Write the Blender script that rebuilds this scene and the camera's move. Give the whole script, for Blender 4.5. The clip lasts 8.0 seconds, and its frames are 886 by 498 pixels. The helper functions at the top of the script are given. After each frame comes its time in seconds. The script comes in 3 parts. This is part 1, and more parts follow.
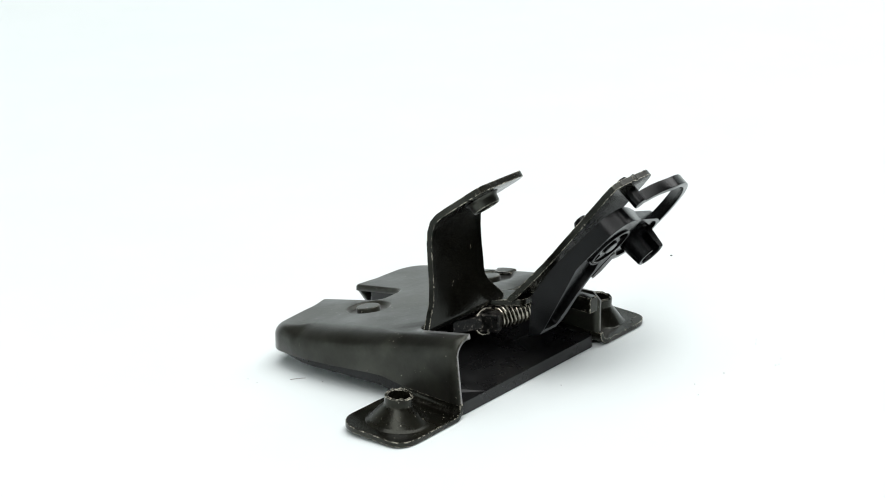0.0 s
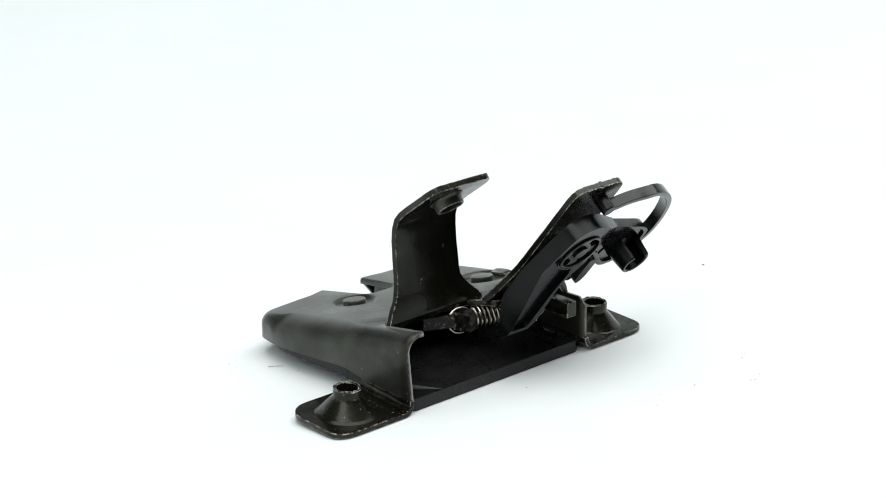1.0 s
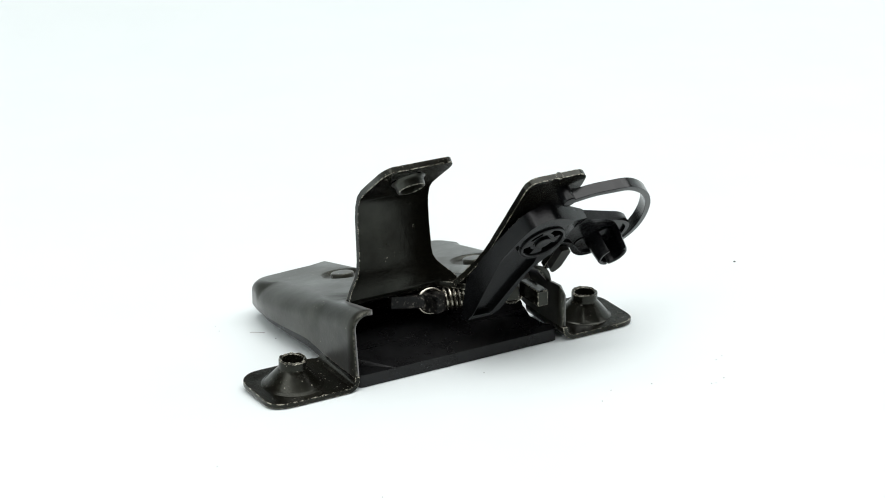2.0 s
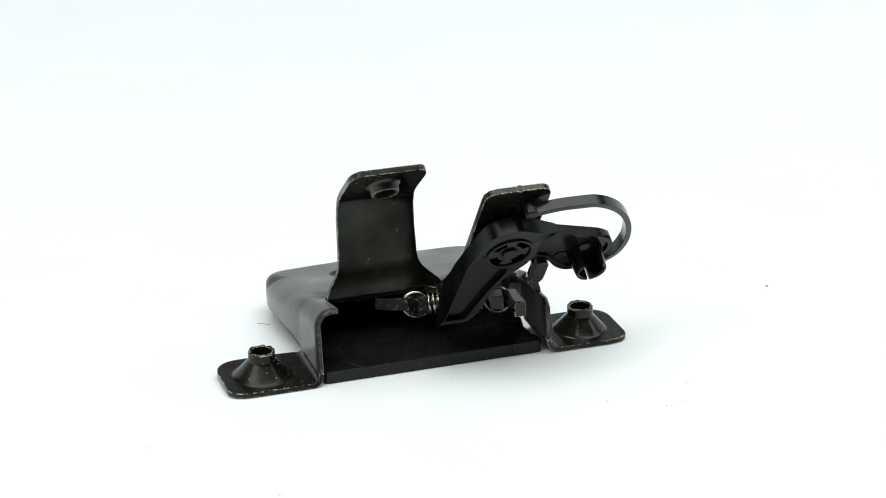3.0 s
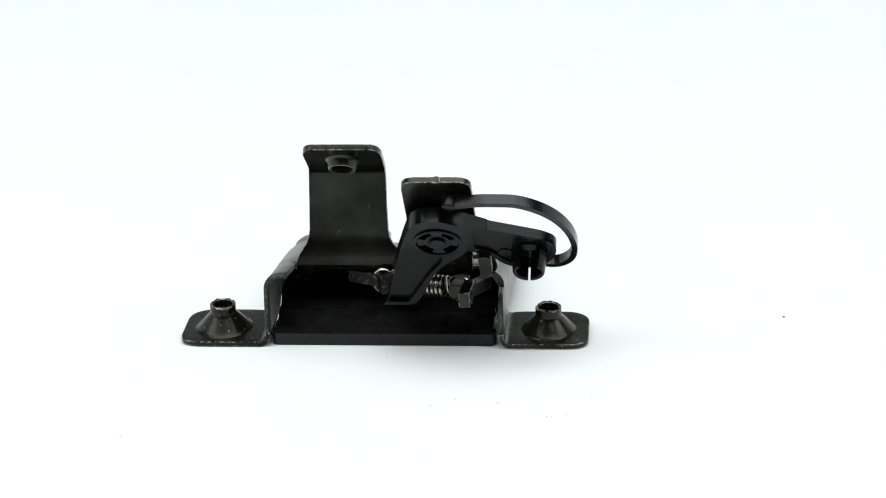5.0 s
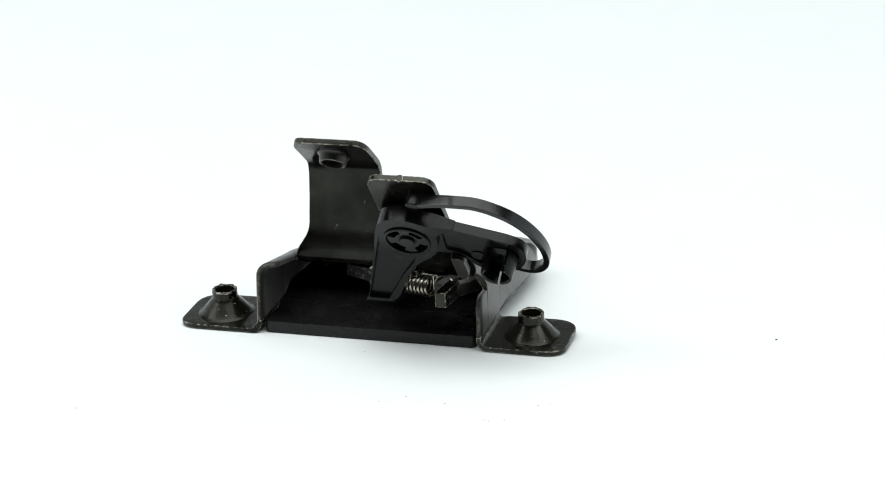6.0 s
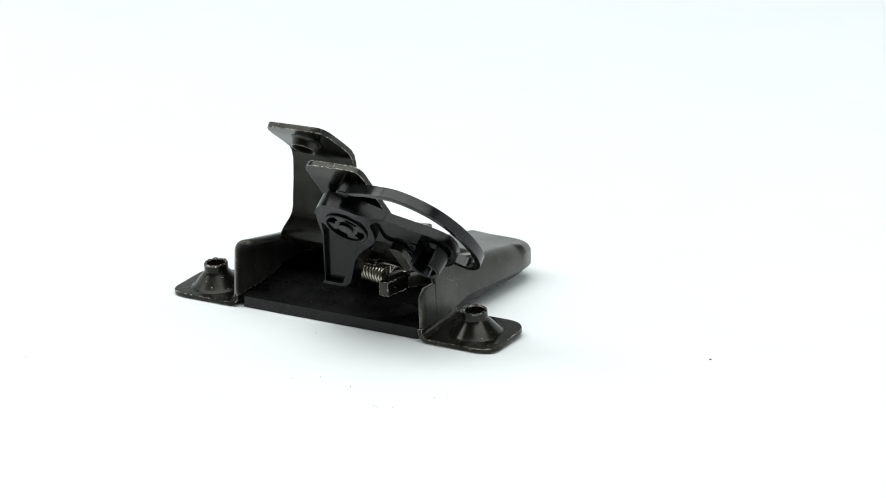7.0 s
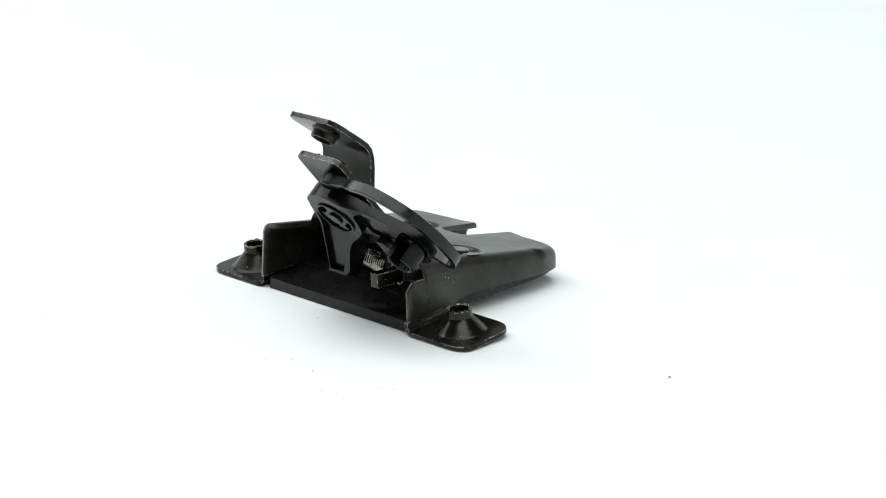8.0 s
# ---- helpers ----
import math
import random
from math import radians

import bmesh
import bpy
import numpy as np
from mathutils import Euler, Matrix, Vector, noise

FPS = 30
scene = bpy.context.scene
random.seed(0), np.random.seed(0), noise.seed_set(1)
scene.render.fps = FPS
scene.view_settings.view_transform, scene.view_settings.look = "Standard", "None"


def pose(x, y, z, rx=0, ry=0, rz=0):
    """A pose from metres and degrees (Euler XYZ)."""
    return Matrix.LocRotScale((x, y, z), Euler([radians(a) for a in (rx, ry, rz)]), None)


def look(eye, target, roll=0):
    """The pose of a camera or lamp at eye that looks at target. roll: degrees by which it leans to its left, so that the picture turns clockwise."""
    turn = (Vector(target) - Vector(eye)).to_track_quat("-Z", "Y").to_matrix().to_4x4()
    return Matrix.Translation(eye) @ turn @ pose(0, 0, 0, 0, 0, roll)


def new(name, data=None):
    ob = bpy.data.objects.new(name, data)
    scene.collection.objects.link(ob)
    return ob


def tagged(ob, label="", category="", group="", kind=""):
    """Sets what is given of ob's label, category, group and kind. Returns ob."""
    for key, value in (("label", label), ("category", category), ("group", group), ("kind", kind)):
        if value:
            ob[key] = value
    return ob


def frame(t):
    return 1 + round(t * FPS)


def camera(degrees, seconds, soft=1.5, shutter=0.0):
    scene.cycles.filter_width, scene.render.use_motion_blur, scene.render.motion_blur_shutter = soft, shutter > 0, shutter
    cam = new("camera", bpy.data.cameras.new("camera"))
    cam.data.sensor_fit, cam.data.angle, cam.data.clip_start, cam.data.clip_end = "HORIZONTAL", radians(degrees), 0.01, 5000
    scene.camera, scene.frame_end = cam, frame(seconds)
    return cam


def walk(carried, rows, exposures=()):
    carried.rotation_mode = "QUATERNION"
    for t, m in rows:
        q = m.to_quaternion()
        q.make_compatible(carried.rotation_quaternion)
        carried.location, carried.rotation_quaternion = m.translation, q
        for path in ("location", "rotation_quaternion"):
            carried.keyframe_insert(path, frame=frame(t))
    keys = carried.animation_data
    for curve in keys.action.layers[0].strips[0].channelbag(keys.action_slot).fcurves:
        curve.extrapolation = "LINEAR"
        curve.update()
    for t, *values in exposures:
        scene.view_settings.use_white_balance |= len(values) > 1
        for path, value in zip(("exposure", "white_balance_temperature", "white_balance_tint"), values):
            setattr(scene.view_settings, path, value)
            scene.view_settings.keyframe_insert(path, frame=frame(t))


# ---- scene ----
cam = camera(22.0, 8.0, soft=1.0)
PATH = [
    (0, (-0.613, -0.425, 0.293), (0.916, 0.701, -0.335), -0.2),
    (0.5, (-0.575, -0.487, 0.296), (0.846, 0.771, -0.333), -0.5),
    (1, (-0.525, -0.54, 0.298), (0.777, 0.84, -0.335), -0.7),
    (1.5, (-0.465, -0.597, 0.297), (0.69, 0.909, -0.334), -0.7),
    (1.7, (-0.44, -0.613, 0.306), (0.654, 0.928, -0.349), -0.6),
    (2.8, (-0.256, -0.727, 0.307), (0.392, 1.052, -0.342), -1.5),
    (3, (-0.232, -0.734, 0.311), (0.355, 1.06, -0.3490), -1.6),
    (3.5, (-0.144, -0.758, 0.311), (0.243, 1.088, -0.352), -1.5),
    (4, (-0.054, -0.771, 0.314), (0.124, 1.104, -0.359), -1.6),
    (4.5, (0.036, -0.779, 0.312), (0.004, 1.106, -0.355), -1.8),
    (4.7, (0.052, -0.781, 0.315), (-0.021, 1.101, -0.358), -1.8),
    (5.8, (0.263, -0.761, 0.309), (-0.298, 1.045, -0.344), -2.2),
    (6, (0.271, -0.752, 0.308), (-0.311, 1.046, -0.347), -2.3),
    (6.5, (0.372, -0.723, 0.306), (-0.418, 0.997, -0.341), -2.1),
    (7, (0.482, -0.678, 0.297), (-0.544, 0.922, -0.325), -2.0),
    (7.5, (0.573, -0.622, 0.294), (-0.657, 0.832, -0.316), -2.0),
    (8, (0.646, -0.568, 0.296), (-0.731, 0.749, -0.313), -1.6),
]
walk(cam, [(t, look(eye, target, roll)) for t, eye, target, roll in PATH])

# ---- light and exposure ----
world = bpy.data.worlds.new("studio")
scene.world = world
world.use_nodes = True
world.node_tree.nodes["Background"].inputs[0].default_value = (0.97, 1.0, 1.0, 1)
world.node_tree.nodes["Background"].inputs[1].default_value = 0.06


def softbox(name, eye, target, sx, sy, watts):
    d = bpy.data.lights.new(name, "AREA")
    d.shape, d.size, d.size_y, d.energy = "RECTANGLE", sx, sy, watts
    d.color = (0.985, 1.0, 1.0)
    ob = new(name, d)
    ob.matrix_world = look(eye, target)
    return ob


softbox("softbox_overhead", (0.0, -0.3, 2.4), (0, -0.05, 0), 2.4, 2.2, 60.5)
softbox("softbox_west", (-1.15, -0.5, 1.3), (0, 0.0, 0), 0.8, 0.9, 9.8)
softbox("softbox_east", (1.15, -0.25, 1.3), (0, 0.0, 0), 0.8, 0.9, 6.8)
scene.view_settings.exposure = 0.0

# ---- materials ----


def material(name):
    m = bpy.data.materials.new(name)
    m.use_nodes = True
    nt = m.node_tree
    return m, nt, nt.nodes["Principled BSDF"]


def node(nt, kind, **values):
    n = nt.nodes.new(kind)
    for key, v in values.items():
        n.inputs[key.replace("_", " ")].default_value = v
    return n


def ramp(nt, source, stops):
    r = nt.nodes.new("ShaderNodeValToRGB")
    e = r.color_ramp.elements
    while len(e) < len(stops):
        e.new(0.5)
    for k, (p, c) in enumerate(stops):
        e[k].position = p
        e[k].color = (*c, 1) if len(c) == 3 else (c[0], c[0], c[0], 1)
    nt.links.new(source, r.inputs[0])
    return r


def mix(nt, fac, a, b):
    m = nt.nodes.new("ShaderNodeMix")
    m.data_type = "RGBA"
    for sock, v in ((m.inputs[0], fac), (m.inputs[6], a), (m.inputs[7], b)):
        if isinstance(v, bpy.types.NodeSocket):
            nt.links.new(v, sock)
        else:
            sock.default_value = v if isinstance(v, float) else (*v, 1)
    return m.outputs[2]


def math_node(nt, op, a, b):
    m = nt.nodes.new("ShaderNodeMath")
    m.operation = op
    for sock, v in ((m.inputs[0], a), (m.inputs[1], b)):
        if isinstance(v, bpy.types.NodeSocket):
            nt.links.new(v, sock)
        else:
            sock.default_value = v
    return m.outputs[0]


def noise_tex(nt, scale, detail=4.0, rough=0.55, coord=None):
    n = node(nt, "ShaderNodeTexNoise", Scale=scale, Detail=detail, Roughness=rough)
    if coord is None:
        coord = nt.nodes.new("ShaderNodeTexCoord").outputs["Object"]
    nt.links.new(coord, n.inputs["Vector"])
    return n.outputs["Fac"]


def edge_mask(nt, radius):
    """1 on sharp edges, 0 on flat faces, by the difference of the bevelled normal."""
    b = nt.nodes.new("ShaderNodeBevel")
    b.samples = 4
    b.inputs["Radius"].default_value = radius
    g = nt.nodes.new("ShaderNodeNewGeometry")
    d = nt.nodes.new("ShaderNodeVectorMath")
    d.operation = "DOT_PRODUCT"
    nt.links.new(b.outputs[0], d.inputs[0])
    nt.links.new(g.outputs["Normal"], d.inputs[1])
    return math_node(nt, "SUBTRACT", 1.0, d.outputs["Value"])


def bump(nt, bsdf, height, strength, distance):
    b = node(nt, "ShaderNodeBump", Strength=strength, Distance=distance)
    nt.links.new(height, b.inputs["Height"])
    nt.links.new(b.outputs[0], bsdf.inputs["Normal"])


def coated_steel(name, dark, light, rough, worn, shine, glance_sheen):
    """Thin satin black coat over pressed steel, chipped bright along some of its edges."""
    m, nt, p = material(name)
    cloud = noise_tex(nt, 22, 4, 0.55)
    fine = noise_tex(nt, 900, 3, 0.6)
    base = ramp(nt, cloud, [(0.35, dark), (0.68, light)]).outputs[0]
    stain = ramp(nt, noise_tex(nt, 60, 5, 0.6), [(0.58, (0, 0, 0)), (0.63, (0.5, 0.5, 0.5))]).outputs[0]
    base = mix(nt, stain, base, tuple(1.35 * c for c in light))
    haze = ramp(nt, noise_tex(nt, 38, 8, 0.7), [(0.50, (0, 0, 0)), (0.66, (0.7, 0.7, 0.7))]).outputs[0]
    base = mix(nt, haze, base, (0.0165, 0.0160, 0.0112))
    # sparse bright scratches and pits
    speck = ramp(nt, noise_tex(nt, 1000, 2, 0.5), [(0.70, (0, 0, 0)), (0.73, (1, 1, 1))]).outputs[0]
    patch = ramp(nt, noise_tex(nt, 45, 3), [(0.50, (0, 0, 0)), (0.60, (1, 1, 1))]).outputs[0]
    speck = math_node(nt, "MULTIPLY", speck, patch)
    # chips along the sharp edges, in some stretches only
    edge = math_node(nt, "MULTIPLY", edge_mask(nt, 0.0006), 12.0)
    zone = ramp(nt, noise_tex(nt, 60, 4, 0.65), [(0.43, (0.08, 0.08, 0.08)), (0.56, (1, 1, 1))]).outputs[0]
    chip = ramp(nt, noise_tex(nt, 750, 4, 0.75), [(0.47, (0, 0, 0)), (0.55, (1, 1, 1))]).outputs[0]
    wear = math_node(nt, "MULTIPLY", math_node(nt, "MINIMUM", math_node(nt, "MULTIPLY", edge, zone), 1.0), chip)
    wear = math_node(nt, "ADD", math_node(nt, "MULTIPLY", wear, worn), math_node(nt, "MULTIPLY", speck, 0.6 * worn))
    wear = math_node(nt, "MINIMUM", wear, 1.0)
    nt.links.new(mix(nt, wear, base, (0.68, 0.64, 0.53)), p.inputs["Base Color"])
    gloss = ramp(nt, noise_tex(nt, 30, 5, 0.6), [(0.36, (0.16 * shine,) * 3), (0.50, (0.28 * shine,) * 3), (0.66, (0.48 * shine,) * 3)]).outputs[0]
    nt.links.new(gloss, p.inputs["Specular IOR Level"])
    # sheen lobe added to brighten glancing views, in place of the backdrop's reflection
    p.inputs["Sheen Weight"].default_value, p.inputs["Sheen Roughness"].default_value = glance_sheen, 0.35
    p.inputs["Specular Tint"].default_value = (0.98, 1.0, 0.88, 1)
    nt.links.new(ramp(nt, noise_tex(nt, 40, 5, 0.6), [(0.38, (rough - 0.05,)), (0.62, (rough + 0.10,))]).outputs[0], p.inputs["Roughness"])
    peel = noise_tex(nt, 260, 3, 0.6)
    bump(nt, p, math_node(nt, "ADD", fine, math_node(nt, "MULTIPLY", peel, 1.2)), 0.16, 0.0002)
    return m


def plastic(name, colour, rough, gloss=0.2):
    m, nt, p = material(name)
    n1 = noise_tex(nt, 120, 4, 0.6)
    nt.links.new(ramp(nt, n1, [(0.3, colour), (0.75, tuple(c * 1.7 for c in colour))]).outputs[0], p.inputs["Base Color"])
    nt.links.new(ramp(nt, n1, [(0.3, (rough - 0.05,)), (0.7, (rough + 0.1,))]).outputs[0], p.inputs["Roughness"])
    p.inputs["Specular IOR Level"].default_value = gloss
    stretch = nt.nodes.new("ShaderNodeMapping")
    stretch.inputs["Scale"].default_value = (0.12, 1.6, 1.6)
    nt.links.new(nt.nodes.new("ShaderNodeTexCoord").outputs["Object"], stretch.inputs["Vector"])
    bump(nt, p, noise_tex(nt, 1500, 3, 0.6, stretch.outputs[0]), 0.16, 0.0002)
    return m


STEEL = coated_steel("black_coated_steel", (0.0054, 0.0053, 0.0037), (0.0102, 0.0098, 0.0067), 0.34, 0.7, 1.5, 0.40)
STEEL_WORN = coated_steel("worn_coated_steel", (0.0022, 0.0021, 0.0014), (0.0054, 0.0051, 0.0034), 0.19, 1.0, 1.0, 0.02)
PLASTIC = plastic("black_plastic", (0.0024, 0.0025, 0.0028), 0.18, 0.19)
PLASTIC_GLOSS = plastic("glossy_black_plastic", (0.0028, 0.0029, 0.0031), 0.12, 0.36)
PLASTIC_MATT = plastic("matt_black_plastic", (0.0060, 0.0060, 0.0063), 0.27, 0.28)

SPRING, nt, p = material("spring_steel")
nt.links.new(ramp(nt, noise_tex(nt, 300, 3), [(0.3, (0.30, 0.28, 0.23)), (0.7, (0.52, 0.49, 0.42))]).outputs[0], p.inputs["Base Color"])
p.inputs["Metallic"].default_value, p.inputs["Roughness"].default_value = 1.0, 0.27

GREASY, nt, p = material("greasy_steel")
gn = noise_tex(nt, 620, 5, 0.7)
nt.links.new(ramp(nt, gn, [(0.42, (0.0025, 0.0025, 0.0024)), (0.56, (0.012, 0.0118, 0.011)), (0.68, (0.24, 0.22, 0.19))]).outputs[0], p.inputs["Base Color"])
nt.links.new(ramp(nt, gn, [(0.3, (0.22,)), (0.7, (0.5,))]).outputs[0], p.inputs["Roughness"])
p.inputs["Specular IOR Level"].default_value = 0.2
bump(nt, p, gn, 0.4, 0.0004)

PAPER, nt, p = material("white_paper")
nt.links.new(ramp(nt, noise_tex(nt, 14, 5, 0.6), [(0.25, (0.79, 0.838, 0.836)), (0.7, (0.815, 0.86, 0.858))]).outputs[0], p.inputs["Base Color"])
p.inputs["Roughness"].default_value = 0.75
bump(nt, p, noise_tex(nt, 9, 3), 0.15, 0.004)

ROOM, nt, p = material("grey_room_paint")
nt.links.new(ramp(nt, noise_tex(nt, 6, 4), [(0.3, (0.11, 0.11, 0.11)), (0.7, (0.14, 0.14, 0.14))]).outputs[0], p.inputs["Base Color"])
p.inputs["Roughness"].default_value = 0.8

DUST, nt, p = material("grey_dust")
p.inputs["Base Color"].default_value = (0.12, 0.12, 0.12, 1)
p.inputs["Roughness"].default_value = 0.8
HAIR, nt, p = material("brown_fibre")
p.inputs["Base Color"].default_value = (0.16, 0.10, 0.08, 1)

# ---- mesh helpers, all lengths in millimetres ----


def finish(bm, sharp=0.0, seg=2, angle=32):
    """Rounds the sharp edges and sets smooth shading."""
    bmesh.ops.remove_doubles(bm, verts=bm.verts, dist=0.004)
    bmesh.ops.recalc_face_normals(bm, faces=bm.faces)
    if sharp:
        es = [e for e in bm.edges if len(e.link_faces) == 2 and e.calc_face_angle(0) > radians(angle)]
        bmesh.ops.bevel(bm, geom=es, offset=sharp, segments=seg, profile=0.5, affect="EDGES", clamp_overlap=True)
    for f in bm.faces:
        f.smooth = True
    return bm


def part(name, bm, mat, parent, label="", thick=0.0):
    bmesh.ops.scale(bm, vec=(0.001,) * 3, verts=bm.verts)
    me = bpy.data.meshes.new(name)
    bm.to_mesh(me)
    bm.free()
    me.materials.append(mat)
    me.set_sharp_from_angle(angle=radians(38))
    ob = new(name, me)
    ob.parent = parent
    if label:
        tagged(ob, label)
    if thick:
        s = ob.modifiers.new("thickness", "SOLIDIFY")
        s.thickness, s.offset = thick * 0.001, -1.0
    ob.modifiers.new("shading", "WEIGHTED_NORMAL").keep_sharp = True
    return ob


def rounded(pts, radii, seg=5, closed=True):
    """A polyline with its corners rounded."""
    out, n = [], len(pts)
    if not hasattr(radii, "__len__"):
        radii = [radii] * n
    for i, q in enumerate(pts):
        q = Vector(q)
        r = radii[i]
        if r <= 0 or (not closed and i in (0, n - 1)):
            out.append(q)
            continue
        a, b = Vector(pts[i - 1]) - q, Vector(pts[(i + 1) % n]) - q
        d = min(r, a.length * 0.45, b.length * 0.45)
        pa, pb = q + a.normalized() * d, q + b.normalized() * d
        for k in range(seg + 1):
            s = k / seg
            out.append(pa * (1 - s) ** 2 + q * 2 * s * (1 - s) + pb * s * s)
    return out


def dense(pts, step, closed=True):
    out = []
    n = len(pts)
    for i in range(n if closed else n - 1):
        a, b = Vector(pts[i]), Vector(pts[(i + 1) % n])
        k = max(1, int((b - a).length / step))
        out += [a.lerp(b, j / k) for j in range(k)]
    if not closed:
        out.append(Vector(pts[-1]))
    return out


def fill(bm, loops):
    """A flat cap between an outer loop and its holes, each a list of verts in a ring."""
    es = []
    for ring in loops:
        for i, v in enumerate(ring):
            w = ring[(i + 1) % len(ring)]
            if v is not w:
                es.append(bm.edges.get((v, w)) or bm.edges.new((v, w)))
    return bmesh.ops.triangle_fill(bm, use_beauty=True, edges=es)


def bridge(bm, a, b, closed=True):
    n = len(a)
    for i in range(n if closed else n - 1):
        j = (i + 1) % n
        vs = []
        for v in (a[i], a[j], b[j], b[i]):
            if v not in vs:
                vs.append(v)
        if len(vs) > 2 and not bm.faces.get(vs):
            bm.faces.new(vs)


def lathe(bm, profile, n=32, m=Matrix(), wobble=None, arc=None):
    """Turns (radius, height) pairs about z, then poses them by m."""
    rings = []
    span = arc or (0, 2 * math.pi)
    count = n if arc is None else n + 1
    for k, (r, h) in enumerate(profile):
        ring = []
        for i in range(count):
            a = span[0] + (span[1] - span[0]) * i / n
            w = wobble(k, a) if wobble else 0.0
            ring.append(bm.verts.new(m @ Vector((r * math.cos(a), r * math.sin(a), h + w))))
        rings.append(ring)
    for a, b in zip(rings, rings[1:]):
        bridge(bm, a, b, closed=arc is None)
    return rings


def cap(bm, ring):
    bm.faces.new(ring)


def block(bm, outline, lo, hi, m=Matrix()):
    """A prism on a plane outline, between two heights."""
    a = [bm.verts.new(m @ Vector((q[0], q[1], lo))) for q in outline]
    b = [bm.verts.new(m @ Vector((q[0], q[1], hi))) for q in outline]
    bridge(bm, a, b)
    fill(bm, [a])
    fill(bm, [b])


def tube(bm, path, r, n=8, closed=False):
    rings = []
    m = len(path)
    up = Vector((0.13, 0.2, 1)).normalized()
    for i, q in enumerate(path):
        t = (path[(i + 1) % m if closed else min(i + 1, m - 1)] - path[i - 1 if closed or i else 0]).normalized()
        s = t.cross(up).normalized()
        up = s.cross(t).normalized()
        rings.append([bm.verts.new(q + (s * math.cos(2 * math.pi * k / n) + up * math.sin(2 * math.pi * k / n)) * r) for k in range(n)])
    for a, b in zip(rings, rings[1:]):
        bridge(bm, a, b)
    if not closed:
        cap(bm, rings[0])
        cap(bm, rings[-1])


def sheet(bm, stations, thick, place, cols=6):
    """A bent strip of sheet metal: stations of ((a, b), low, high) along a bent line, place(a, b, w) gives the point."""
    n = len(stations)
    top, low = [], []
    for i, (q, lo, hi) in enumerate(stations):
        t = (Vector(stations[min(i + 1, n - 1)][0]) - Vector(stations[max(i - 1, 0)][0])).normalized()
        nrm = Vector((-t.y, t.x)) * thick / 2
        for rows, side in ((top, 1), (low, -1)):
            c = Vector(q) + nrm * side
            rows.append([bm.verts.new(place(c.x, c.y, lo + (hi - lo) * k / cols)) for k in range(cols + 1)])
    for rows in (top, low):
        for a, b in zip(rows, rows[1:]):
            bridge(bm, a, b, closed=False)
    for i in range(n - 1):
        for k in (0, cols):
            bm.faces.new((top[i][k], top[i + 1][k], low[i + 1][k], low[i][k]))
    for i in (0, n - 1):
        bridge(bm, top[i], low[i], closed=False)


# ---- setting ----


def build_setting():
    bm = bmesh.new()
    lathe(bm, [(0.01, 0), (200, 0), (700, 0), (1150, 0)], 96)
    bend = [(1150 + 350 * math.sin(k * math.pi / 12), 350 - 350 * math.cos(k * math.pi / 12)) for k in range(7)]
    lathe(bm, bend + [(1500, 760)], 62, arc=(radians(-26.25), radians(206.25)))
    ob = part("paper_sheet", finish(bm), PAPER, None)
    tagged(ob, "seamless matt white backdrop paper curving up behind the latch", "backdrop", kind="structure")
    for name, lo, hi in (("floor", (-2600, -2600, -80), (2600, 2800, -2.0)), ("ceiling", (-2600, -2600, 2600), (2600, 2800, 2680)),
                         ("wall_north", (-2600, 2800, -80), (2600, 2880, 2680)), ("wall_south", (-2600, -2680, -80), (2600, -2600, 2680)),
                         ("wall_east", (2600, -2680, -80), (2680, 2880, 2680)), ("wall_west", (-2680, -2680, -80), (-2600, 2880, 2680))):
        bm = bmesh.new()
        block(bm, [(lo[0], lo[1]), (hi[0], lo[1]), (hi[0], hi[1]), (lo[0], hi[1])], lo[2], hi[2])
        tagged(part(name, finish(bm), ROOM, None), "plain grey painted studio " + name.split("_")[0], name.split("_")[0], kind="structure")


build_setting()

# ---- the latch ----
latch = new("hood_latch")
tagged(latch, "black steel hood latch with plastic lever lying on white paper", "latch")


def top_z(y):
    return 27.5 - 0.157 * (y + 8)


def steel_low(x, y):
    if y < 12.5:
        return 5.0 + 0.07 * (y + 12)
    if -11 < x < 19 and y > 47:
        return top_z(y) - 2.2
    return 6.8 + 1.9 * min(1.0, (y - 12.5) / 8) - 0.050 * max(0.0, y - 26)


RIVETS = ((-13, 49.8, 7.6), (31, 28.4, 8.8))


